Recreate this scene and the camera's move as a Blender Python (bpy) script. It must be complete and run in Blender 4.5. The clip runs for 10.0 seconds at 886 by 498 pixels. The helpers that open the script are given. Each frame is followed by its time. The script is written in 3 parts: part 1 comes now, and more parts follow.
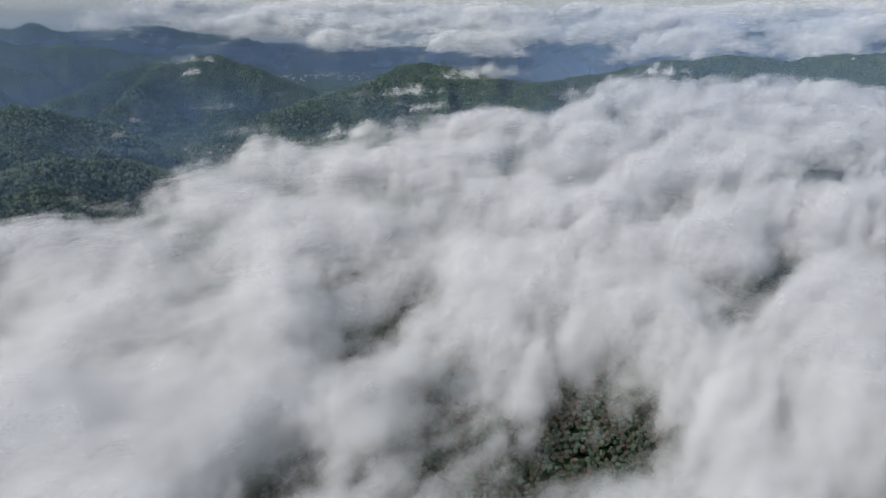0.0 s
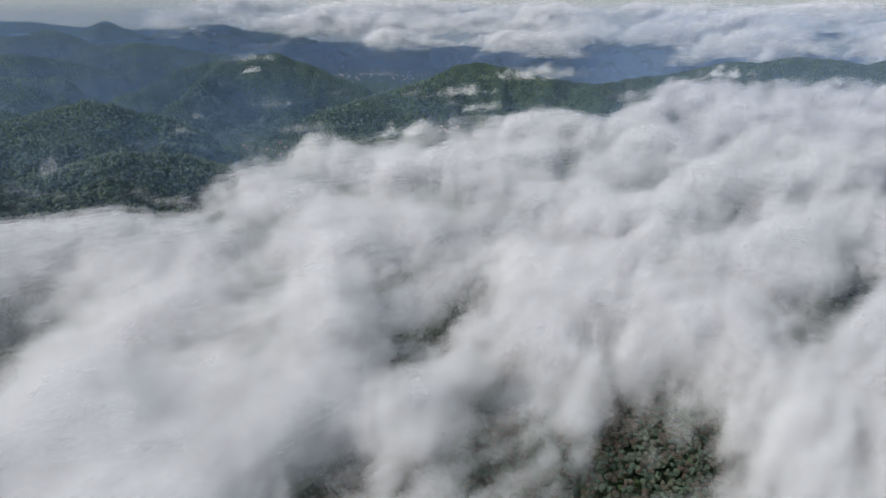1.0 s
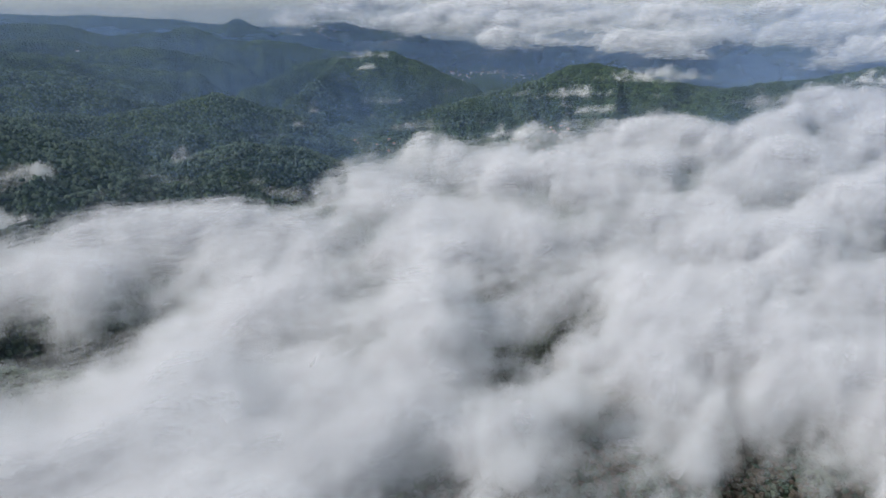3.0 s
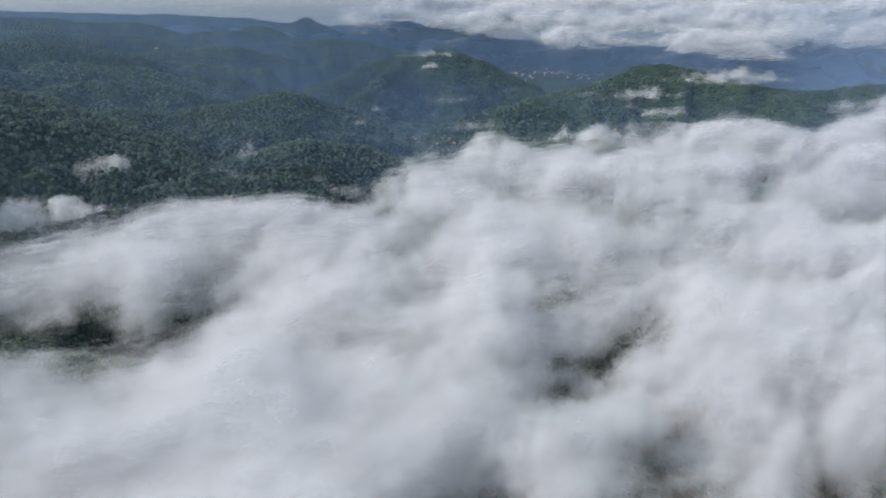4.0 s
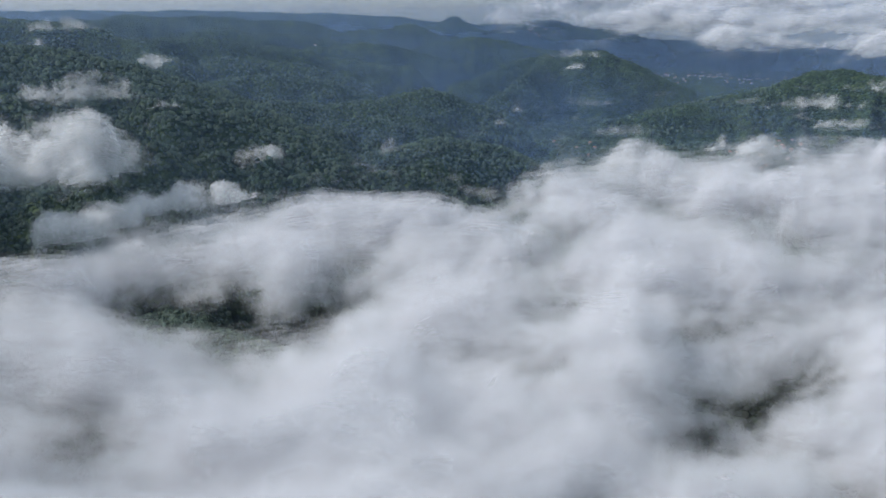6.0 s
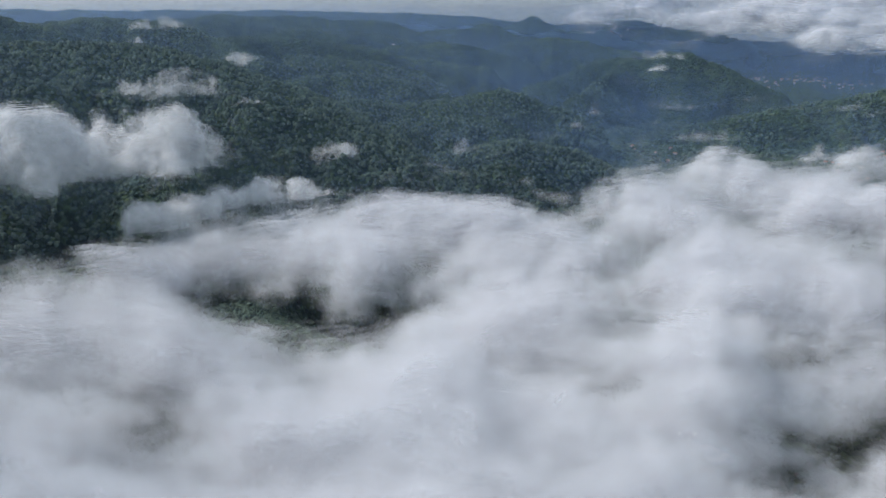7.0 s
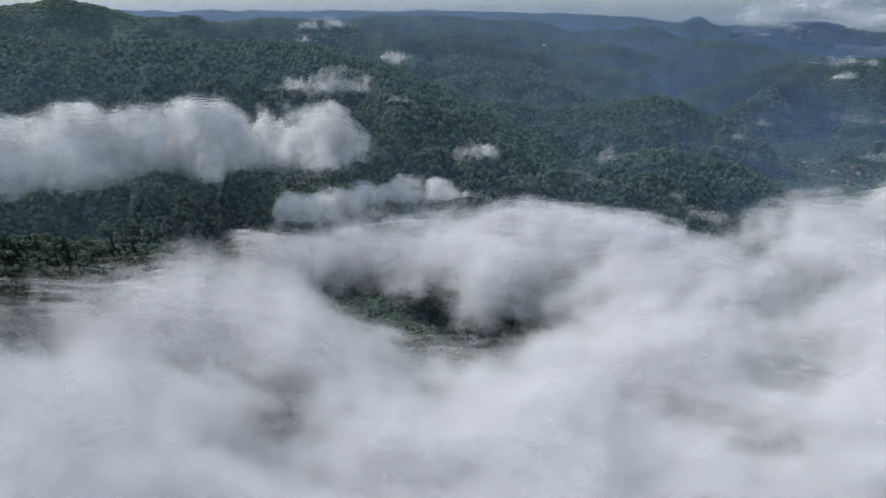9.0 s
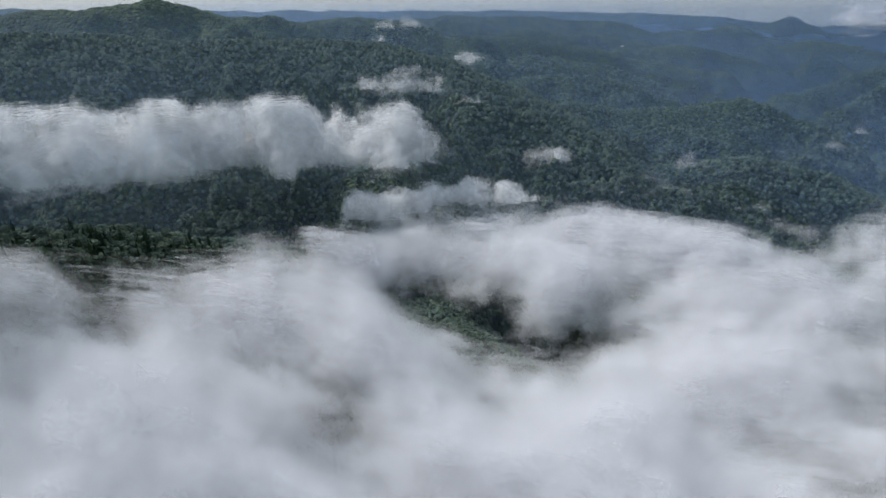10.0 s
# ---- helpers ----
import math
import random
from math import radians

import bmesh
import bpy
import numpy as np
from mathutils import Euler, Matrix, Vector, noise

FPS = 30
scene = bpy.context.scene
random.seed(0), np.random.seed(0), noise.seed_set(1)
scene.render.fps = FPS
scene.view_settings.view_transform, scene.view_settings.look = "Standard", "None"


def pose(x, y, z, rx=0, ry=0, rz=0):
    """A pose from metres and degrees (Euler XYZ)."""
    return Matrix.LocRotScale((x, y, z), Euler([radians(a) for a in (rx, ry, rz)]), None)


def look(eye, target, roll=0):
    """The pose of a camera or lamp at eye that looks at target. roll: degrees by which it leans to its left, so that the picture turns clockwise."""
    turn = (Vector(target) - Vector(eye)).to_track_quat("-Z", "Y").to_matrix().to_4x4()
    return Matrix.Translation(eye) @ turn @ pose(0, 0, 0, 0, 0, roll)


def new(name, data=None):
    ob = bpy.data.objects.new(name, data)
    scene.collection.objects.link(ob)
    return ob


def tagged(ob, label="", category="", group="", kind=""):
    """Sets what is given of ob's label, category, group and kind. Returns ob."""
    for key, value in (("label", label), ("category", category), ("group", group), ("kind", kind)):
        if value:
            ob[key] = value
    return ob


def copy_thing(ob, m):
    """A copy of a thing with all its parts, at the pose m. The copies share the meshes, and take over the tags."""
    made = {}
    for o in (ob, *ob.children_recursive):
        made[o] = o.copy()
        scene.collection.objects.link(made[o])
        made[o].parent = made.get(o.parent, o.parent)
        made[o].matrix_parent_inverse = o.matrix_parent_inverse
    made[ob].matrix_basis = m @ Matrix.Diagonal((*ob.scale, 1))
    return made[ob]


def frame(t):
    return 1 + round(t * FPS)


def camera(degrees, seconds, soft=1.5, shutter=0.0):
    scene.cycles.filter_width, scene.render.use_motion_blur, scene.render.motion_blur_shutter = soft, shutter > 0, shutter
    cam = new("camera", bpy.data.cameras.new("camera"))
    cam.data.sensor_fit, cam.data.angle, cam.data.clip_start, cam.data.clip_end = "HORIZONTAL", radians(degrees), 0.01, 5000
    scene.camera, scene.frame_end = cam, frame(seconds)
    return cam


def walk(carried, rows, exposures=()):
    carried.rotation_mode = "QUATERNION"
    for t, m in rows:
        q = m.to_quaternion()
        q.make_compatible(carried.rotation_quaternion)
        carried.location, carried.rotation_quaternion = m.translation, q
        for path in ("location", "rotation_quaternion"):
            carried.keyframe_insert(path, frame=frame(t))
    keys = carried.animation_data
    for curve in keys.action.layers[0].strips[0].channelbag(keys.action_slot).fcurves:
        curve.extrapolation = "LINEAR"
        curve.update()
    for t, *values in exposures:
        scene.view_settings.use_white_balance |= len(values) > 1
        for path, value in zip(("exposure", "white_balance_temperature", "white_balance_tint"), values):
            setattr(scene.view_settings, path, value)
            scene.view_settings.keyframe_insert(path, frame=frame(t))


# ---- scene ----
# The camera: a drone that flies forward and turns to its left.
cam = camera(73.7, 10.0, soft=1.25)
walk(cam, [
    (0, pose(-0.00, 0.00, 600.00, 67.341, -0.506, 0.211)),
    (0.5, pose(-3.74, 6.66, 600.07, 67.303, -0.521, 2.628)),
    (1, pose(-7.52, 13.30, 600.15, 67.261, -0.525, 5.152)),
    (1.5, pose(-11.34, 19.89, 600.25, 67.201, -0.517, 7.580)),
    (2, pose(-15.29, 26.39, 600.38, 67.157, -0.458, 10.150)),
    (2.75, pose(-21.24, 36.16, 600.59, 67.063, -0.417, 13.908)),
    (3.5, pose(-27.55, 45.47, 600.84, 66.962, -0.338, 18.024)),
    (4, pose(-31.86, 51.55, 601.01, 66.895, -0.269, 21.040)),
    (4.5, pose(-36.37, 57.33, 601.19, 66.856, -0.183, 24.273)),
    (5, pose(-41.08, 62.78, 601.38, 66.804, -0.101, 27.665)),
    (5.5, pose(-45.94, 67.90, 601.58, 66.764, -0.006, 30.911)),
    (6.25, pose(-53.28, 75.44, 601.91, 66.757, 0.100, 36.031)),
    (7, pose(-60.93, 82.20, 602.21, 66.749, 0.208, 41.218)),
    (7.5, pose(-66.03, 86.61, 602.39, 66.788, 0.301, 44.585)),
    (8, pose(-71.23, 90.67, 602.53, 66.827, 0.397, 48.076)),
    (8.5, pose(-76.52, 94.47, 602.64, 66.798, 0.473, 51.407)),
    (9, pose(-81.89, 98.05, 602.75, 66.841, 0.550, 54.906)),
    (9.5, pose(-87.28, 101.49, 602.86, 66.865, 0.676, 58.227)),
    (10, pose(-92.68, 104.88, 602.96, 66.919, 0.782, 61.711)),
], exposures=[(0, -0.09, 6700, 10), (2, 0.0, 6620, 10), (4.5, 0.0, 6300, 10), (7, -0.03, 6180, 10), (10, 0.03, 6300, 10)])

# Light: a bright, mostly veiled morning sky and a soft sun behind the left shoulder.
SUN_ELEVATION, SUN_AZIMUTH = radians(40), radians(245)  # azimuth clockwise from +y
world = bpy.data.worlds.new("sky")
scene.world = world
world.use_nodes = True
wn, wl = world.node_tree.nodes, world.node_tree.links
sky = wn.new("ShaderNodeTexSky")
sky.sky_type, sky.sun_disc = "NISHITA", False
sky.sun_elevation, sky.sun_rotation = SUN_ELEVATION, SUN_AZIMUTH
sky.altitude, sky.dust_density, sky.ozone_density = 600, 0.4, 2.0
veil = wn.new("ShaderNodeTexNoise")  # thin high cloud over the whole sky
veil.inputs["Scale"].default_value, veil.inputs["Detail"].default_value = 2.2, 5.0
cover = wn.new("ShaderNodeMapRange")
cover.inputs[1].default_value, cover.inputs[2].default_value = 0.3, 0.75
cover.inputs[3].default_value, cover.inputs[4].default_value = 0.55, 0.85
wl.new(veil.outputs["Fac"], cover.inputs[0])
blend = wn.new("ShaderNodeMix")
blend.data_type = "RGBA"
blend.inputs[7].default_value = (6.4, 7.3, 7.9, 1)
wl.new(cover.outputs[0], blend.inputs[0])
wl.new(sky.outputs[0], blend.inputs[6])
wl.new(blend.outputs[2], wn["Background"].inputs[0])
wn["Background"].inputs[1].default_value = 0.072
sun = new("sun", bpy.data.lights.new("sun", "SUN"))
sun.data.energy, sun.data.angle, sun.data.color = 2.6, radians(4), (1.0, 0.96, 0.91)
sun_way = Vector((math.sin(SUN_AZIMUTH) * math.cos(SUN_ELEVATION), math.cos(SUN_AZIMUTH) * math.cos(SUN_ELEVATION), math.sin(SUN_ELEVATION)))
sun.matrix_world = look(sun_way * 2000, (0, 0, 0))
scene.cycles.transparent_max_bounces = 200


# ---- noise on arrays ----
def lattice(seed):
    g = np.random.default_rng(seed)
    a = g.uniform(0, 2 * np.pi, 65536)
    return np.cos(a), np.sin(a)


def perlin(x, y, seed):
    gx, gy = lattice(seed)
    xi, yi = np.floor(x).astype(np.int64), np.floor(y).astype(np.int64)
    xf, yf = x - xi, y - yi

    def corner(i, j):
        h = ((xi + i) * 73856093 ^ (yi + j) * 19349663) & 65535
        return gx[h] * (xf - i) + gy[h] * (yf - j)

    u, v = xf ** 3 * (xf * (xf * 6 - 15) + 10), yf ** 3 * (yf * (yf * 6 - 15) + 10)
    a = corner(0, 0) * (1 - u) + corner(1, 0) * u
    b = corner(0, 1) * (1 - u) + corner(1, 1) * u
    return (a * (1 - v) + b * v) * 1.5


def fbm(x, y, size, octaves, seed, gain=0.5):
    """About -1 to 1; size: metres of the largest forms."""
    out, amp, total = 0.0, 1.0, 0.0
    for k in range(octaves):
        out = out + amp * perlin(x / size * 2 ** k + 17.3 * k, y / size * 2 ** k - 9.1 * k, seed + k)
        total += amp
        amp *= gain
    return out / total * 1.4


def billow(x, y, size, octaves, seed):
    """0 to about 1, with round tops and sharp troughs."""
    out, amp, total = 0.0, 1.0, 0.0
    for k in range(octaves):
        out = out + amp * (1 - np.abs(perlin(x / size * 2 ** k, y / size * 2 ** k + 5.7 * k, seed + k)) * 1.6) ** 2
        total += amp
        amp *= 0.45
    return 1 - out / total


def smooth(a, b, x):
    s = np.clip((x - a) / (b - a), 0, 1)
    return s * s * (3 - 2 * s)


# ---- materials ----
class Nodes:
    def __init__(self, name):
        self.mat = bpy.data.materials.new(name)
        self.mat.use_nodes = True
        self.tree = self.mat.node_tree
        self.tree.nodes.clear()
        self.out = self.add("ShaderNodeOutputMaterial")

    def add(self, kind, **sets):
        n = self.tree.nodes.new(kind)
        for key, value in sets.items():
            if key == "operation":
                n.operation = value
            elif key == "data_type":
                n.data_type = value
            elif key == "attribute_name":
                n.attribute_name = value
            elif key == "feature":
                n.feature = value
            elif key == "blend_type":
                n.blend_type = value
        return n

    def link(self, a, b):
        self.tree.links.new(a, b)

    def math(self, op, a, b=0.0, c=0.0):
        n = self.add("ShaderNodeMath", operation=op)
        for i, v in enumerate((a, b, c)):
            if isinstance(v, (int, float)):
                n.inputs[i].default_value = v
            else:
                self.link(v, n.inputs[i])
        return n.outputs[0]

    def noise(self, vector, scale, detail=4.0, rough=0.55, distortion=0.0):
        n = self.add("ShaderNodeTexNoise")
        for key, v in (("Scale", scale), ("Detail", detail), ("Roughness", rough), ("Distortion", distortion)):
            n.inputs[key].default_value = v
        if vector is not None:
            self.link(vector, n.inputs["Vector"])
        return n.outputs["Fac"]

    def ramp(self, fac, stops):
        n = self.add("ShaderNodeValToRGB")
        e = n.color_ramp.elements
        while len(e) < len(stops):
            e.new(0.5)
        for el, (p, c) in zip(e, stops):
            el.position, el.color = p, (*c, 1)
        self.link(fac, n.inputs[0])
        return n.outputs[0]

    def step(self, v, lo, hi):
        n = self.add("ShaderNodeMapRange")
        n.interpolation_type = "SMOOTHSTEP"
        n.inputs[1].default_value, n.inputs[2].default_value = lo, hi
        self.link(v, n.inputs[0])
        return n.outputs[0]

    def mix(self, fac, a, b, blend="MIX"):
        n = self.add("ShaderNodeMix", data_type="RGBA", blend_type=blend)
        for socket, v in ((n.inputs[0], fac), (n.inputs[6], a), (n.inputs[7], b)):
            if isinstance(v, (int, float)):
                socket.default_value = v
            elif isinstance(v, tuple):
                socket.default_value = (*v, 1)
            else:
                self.link(v, socket)
        return n.outputs[2]


def cloud_material(name, wind_degrees, size, erode, soft, most, colour, upright=1.6, drawn=1.7, torn_fine=0.44):
    """Cloud: a thin scattering sheet whose opacity is the vapour's thickness, torn by noise."""
    n = Nodes(name)
    place = n.add("ShaderNodeNewGeometry").outputs["Position"]
    turn = n.add("ShaderNodeMapping")
    turn.vector_type = "TEXTURE"
    turn.inputs["Rotation"].default_value = (0, 0, radians(wind_degrees))
    turn.inputs["Scale"].default_value = (drawn, 1.0, upright)
    n.link(place, turn.inputs[0])
    broad = n.noise(turn.outputs[0], 1 / size, 3.0, 0.58, 0.5)
    fine = n.noise(turn.outputs[0], 5.5 / size, 4.0, 0.64, 0.5)
    thick = n.add("ShaderNodeAttribute", attribute_name="thickness").outputs["Fac"]
    torn = n.math("MULTIPLY_ADD", n.math("SUBTRACT", broad, 0.5), erode, thick)
    torn = n.math("MULTIPLY_ADD", n.math("SUBTRACT", fine, 0.5), erode * torn_fine, torn)
    alpha = n.math("MULTIPLY", n.step(torn, 0.0, soft), most)
    diffuse, glow, clear = n.add("ShaderNodeBsdfDiffuse"), n.add("ShaderNodeBsdfTranslucent"), n.add("ShaderNodeBsdfTransparent")
    diffuse.inputs[0].default_value = glow.inputs[0].default_value = (*colour, 1)
    body, mixed = n.add("ShaderNodeMixShader"), n.add("ShaderNodeMixShader")
    body.inputs[0].default_value = 0.4
    n.link(diffuse.outputs[0], body.inputs[1])
    n.link(glow.outputs[0], body.inputs[2])
    n.link(alpha, mixed.inputs[0])
    n.link(clear.outputs[0], mixed.inputs[1])
    n.link(body.outputs[0], mixed.inputs[2])
    n.link(mixed.outputs[0], n.out.inputs[0])
    return n.mat


def forest_floor_material():
    n = Nodes("wooded_hillside")
    place = n.add("ShaderNodeNewGeometry").outputs["Position"]
    crowns = n.add("ShaderNodeTexVoronoi")
    crowns.inputs["Scale"].default_value = 0.09
    n.link(place, crowns.inputs["Vector"])
    patch = n.noise(place, 1 / 160, 4.0, 0.6, 0.4)
    grain = n.noise(place, 1 / 9, 3.0, 0.6)
    tone = n.add("ShaderNodeSeparateColor")
    n.link(crowns.outputs["Color"], tone.inputs[0])
    mosaic = n.math("MULTIPLY_ADD", tone.outputs[0], 0.35, n.math("MULTIPLY", grain, 0.3))
    green = n.ramp(n.math("MULTIPLY_ADD", patch, 0.6, n.math("SUBTRACT", mosaic, 0.06)), [(0.2, (0.016, 0.032, 0.024)), (0.48, (0.034, 0.060, 0.038)), (0.66, (0.056, 0.090, 0.046)), (0.85, (0.10, 0.135, 0.06))])
    lump = n.add("ShaderNodeBump")
    lump.inputs["Strength"].default_value, lump.inputs["Distance"].default_value = 1.0, 8.0
    n.link(n.math("SUBTRACT", 1.0, crowns.outputs["Distance"]), lump.inputs["Height"])
    b = n.add("ShaderNodeBsdfPrincipled")
    b.inputs["Roughness"].default_value = 0.9
    b.inputs["Specular IOR Level"].default_value = 0.15
    n.link(green, b.inputs["Base Color"])
    n.link(lump.outputs[0], b.inputs["Normal"])
    n.link(b.outputs[0], n.out.inputs[0])
    return n.mat


def leaf_material(name, stops, per_object=False, bare=None):
    n = Nodes(name)
    if per_object:
        r = n.add("ShaderNodeObjectInfo").outputs["Random"]
    else:
        r = n.add("ShaderNodeNewGeometry").outputs["Random Per Island"]
    place = n.add("ShaderNodeNewGeometry").outputs["Position"]
    patch = n.noise(place, 1 / 90, 3.0)
    mottle = n.noise(place, 1.1, 3.0, 0.65)
    fac = n.math("ADD", n.math("MULTIPLY", r, 0.45), n.math("ADD", n.math("MULTIPLY", patch, 0.35), n.math("MULTIPLY", mottle, 0.3)))
    b = n.add("ShaderNodeBsdfPrincipled")
    b.inputs["Roughness"].default_value = 0.75
    b.inputs["Specular IOR Level"].default_value = 0.2
    colour = n.ramp(fac, stops)
    if bare:  # trees not yet in leaf, in patches
        colour = n.mix(n.step(n.math("MULTIPLY_ADD", r, 0.35, n.noise(place, 1 / 70, 3.0, 0.6)), 0.60, 0.80), colour, bare)
    n.link(colour, b.inputs["Base Color"])
    bump = n.add("ShaderNodeBump")
    bump.inputs["Strength"].default_value, bump.inputs["Distance"].default_value = 0.9, 0.8
    n.link(n.noise(place, 0.8, 3.0, 0.7), bump.inputs["Height"])
    n.link(bump.outputs[0], b.inputs["Normal"])
    n.link(b.outputs[0], n.out.inputs[0])
    return n.mat


def plain_material(name, colour, rough=0.85, vary=0.35, scale=0.6):
    n = Nodes(name)
    place = n.add("ShaderNodeNewGeometry").outputs["Position"]
    r = n.add("ShaderNodeObjectInfo").outputs["Random"]
    fac = n.math("ADD", n.math("MULTIPLY", n.noise(place, scale, 4.0), 0.6), n.math("MULTIPLY", r, 0.4))
    b = n.add("ShaderNodeBsdfPrincipled")
    b.inputs["Roughness"].default_value = rough
    n.link(n.ramp(fac, [(0.2, tuple(c * (1 - vary) for c in colour)), (0.8, tuple(min(1, c * (1 + vary)) for c in colour))]), b.inputs["Base Color"])
    n.link(b.outputs[0], n.out.inputs[0])
    return n.mat


def haze_material(name, colour):
    """Distance haze and valley mist put into a blue sheet: opacity from its density, with drifting unevenness."""
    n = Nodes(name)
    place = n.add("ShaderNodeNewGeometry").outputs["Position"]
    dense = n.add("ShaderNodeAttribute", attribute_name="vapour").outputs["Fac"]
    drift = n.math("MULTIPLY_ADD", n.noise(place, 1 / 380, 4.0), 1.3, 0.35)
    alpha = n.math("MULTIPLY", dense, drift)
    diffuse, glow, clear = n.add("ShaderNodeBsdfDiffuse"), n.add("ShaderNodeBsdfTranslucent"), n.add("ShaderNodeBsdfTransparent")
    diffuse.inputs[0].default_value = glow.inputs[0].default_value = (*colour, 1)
    body, mixed = n.add("ShaderNodeMixShader"), n.add("ShaderNodeMixShader")
    body.inputs[0].default_value = 0.5
    n.link(diffuse.outputs[0], body.inputs[1])
    n.link(glow.outputs[0], body.inputs[2])
    n.link(alpha, mixed.inputs[0])
    n.link(clear.outputs[0], mixed.inputs[1])
    n.link(body.outputs[0], mixed.inputs[2])
    n.link(mixed.outputs[0], n.out.inputs[0])
    return n.mat


WIND = 48  # the clouds are drawn out along this heading, in degrees from +x
hillside = forest_floor_material()
bank_vapour = cloud_material("bank_vapour", WIND, 105, 3.1, 1.25, 0.31, (0.95, 0.95, 0.97), 1.8, 1.6, 0.46)
wisp_vapour = cloud_material("wisp_vapour", 70, 75, 3.2, 1.15, 0.5, (0.98, 0.98, 0.98), 1.5, 1.4, 0.5)
torn_vapour = cloud_material("torn_vapour", 60, 34, 3.8, 1.6, 0.24, (0.98, 0.98, 0.98), 1.2, 1.6, 0.5)
far_vapour = cloud_material("far_vapour", 20, 260, 3.6, 1.0, 0.5, (0.96, 0.96, 0.97), 1.4, 1.8, 0.5)
GREENS = [(0.26, (0.026, 0.050, 0.041)), (0.43, (0.068, 0.103, 0.080)), (0.60, (0.100, 0.144, 0.102)), (0.80, (0.132, 0.172, 0.114))]
leaves = leaf_material("broad_leaves", GREENS)
spring_leaves = leaf_material("spring_leaves", GREENS, False, (0.085, 0.073, 0.058))
needles = leaf_material("needles", [(0.25, (0.008, 0.020, 0.012)), (0.55, (0.018, 0.040, 0.018)), (0.8, (0.035, 0.065, 0.026))], True)
crown_leaves = leaf_material("crown_leaves", GREENS, True)
bark = plain_material("bark", (0.10, 0.08, 0.06))
wall_plaster = plain_material("wall_plaster", (0.45, 0.41, 0.36), 0.8, 0.25, 0.1)
roof_tiles = plain_material("roof_tiles", (0.38, 0.19, 0.13), 0.8, 0.3, 0.3)


# ---- mesh helpers ----
def mesh_from(name, verts, faces, material, smooth_shade=True):
    """verts (n, 3); faces (m, 3 or 4)."""
    me = bpy.data.meshes.new(name)
    k = faces.shape[1]
    me.vertices.add(len(verts))
    me.vertices.foreach_set("co", np.asarray(verts, np.float32).ravel())
    me.loops.add(faces.size)
    me.loops.foreach_set("vertex_index", faces.astype(np.int32).ravel())
    me.polygons.add(len(faces))
    me.polygons.foreach_set("loop_start", np.arange(0, faces.size, k, dtype=np.int32))
    me.polygons.foreach_set("loop_total", np.full(len(faces), k, np.int32))
    me.polygons.foreach_set("use_smooth", np.full(len(faces), smooth_shade))
    me.materials.append(material)
    me.update(calc_edges=True)
    me.validate()
    return me


def grid_faces(rows, cols):
    i = np.arange(rows * cols).reshape(rows, cols)
    return np.stack([i[:-1, :-1], i[:-1, 1:], i[1:, 1:], i[1:, :-1]], -1).reshape(-1, 4)


def part(name, bm, material, parent, label=""):
    me = bpy.data.meshes.new(name)
    bm.to_mesh(me)
    bm.free()
    me.materials.append(material)
    ob = new(name, me)
    ob.parent = parent
    return tagged(ob, label)


# ---- the land: ridges over a valley floor ----
RIDGES = []


def ridge(crest, slope, round_top):
    RIDGES.append((np.array(crest, float), slope, round_top))


ridge([(-560, -160, 470), (-620, -60, 448), (-681, -9, 412), (-728, 33, 390), (-792, 111, 350), (-840, 242, 288), (-850, 416, 246), (-801, 476, 218)], 0.75, 25)  # near ridge
ridge([(-640, 360, 244), (-480, 410, 236), (-200, 440, 230), (50, 470, 228), (400, 600, 200)], 0.4, 60)  # ground below the cloud bank
ridge([(-1906, -460, 538), (-1978, -123, 525), (-1942, 121, 512), (-1883, 290, 488), (-1850, 387, 494), (-1739, 698, 484), (-1647, 793, 470), (-1549, 879, 437), (-1454, 945, 371), (-1329, 1039, 307), (-1155, 1135, 246)], 0.42, 50)  # big hill
ridge([(-1267, 532, 252), (-1297, 713, 273), (-1303, 902, 290)], 0.4, 40)  # big hill foot
ridge([(-2690, -630, 557), (-2675, -196, 559), (-2592, 57, 572), (-2588, 255, 595), (-2570, 437, 563), (-2581, 662, 532), (-2580, 859, 477)], 0.32, 60)  # peak hill
ridge([(-3045, 636, 491), (-2977, 929, 498), (-2894, 1178, 523), (-2676, 1422, 460), (-2377, 1543, 351)], 0.35, 60)  # snow hill
ridge([(-1636, 1417, 272), (-1560, 1574, 235), (-1470, 1725, 251), (-1360, 1876, 265), (-1253, 2008, 217), (-1106, 2093, 144)], 0.4, 50)  # mid hill
ridge([(-2101, 1466, 283), (-2054, 1615, 297), (-1994, 1768, 299), (-1920, 1920, 257), (-1830, 2075, 196)], 0.38, 50)  # mid back
ridge([(-1201, 1225, 160), (-1133, 1355, 176), (-1022, 1503, 203), (-935, 1616, 171), (-813, 1681, 118)], 0.42, 40)  # green spur
ridge([(-1693, 2617, 197), (-1598, 2792, 243), (-1436, 2990, 305), (-1180, 3152, 314), (-980, 3219, 259), (-773, 3274, 171)], 0.38, 60)  # wisp hill
ridge([(-1383, 2512, 164), (-1378, 2740, 227), (-1388, 2957, 288)], 0.4, 40)  # wisp hill spur
ridge([(-1072, 2222, -2), (-860, 2523, 108), (-535, 2812, 196), (-360, 2939, 230), (-209, 3052, 296), (-104, 3056, 312), (49, 3056, 289), (246, 2943, 252), (392, 2824, 254), (616, 2677, 246)], 0.4, 50)  # hump ridge
ridge([(-2353, 2941, 285), (-2200, 3119, 318), (-2002, 3309, 364), (-1795, 3425, 328), (-1546, 3544, 263)], 0.33, 60)  # back hill
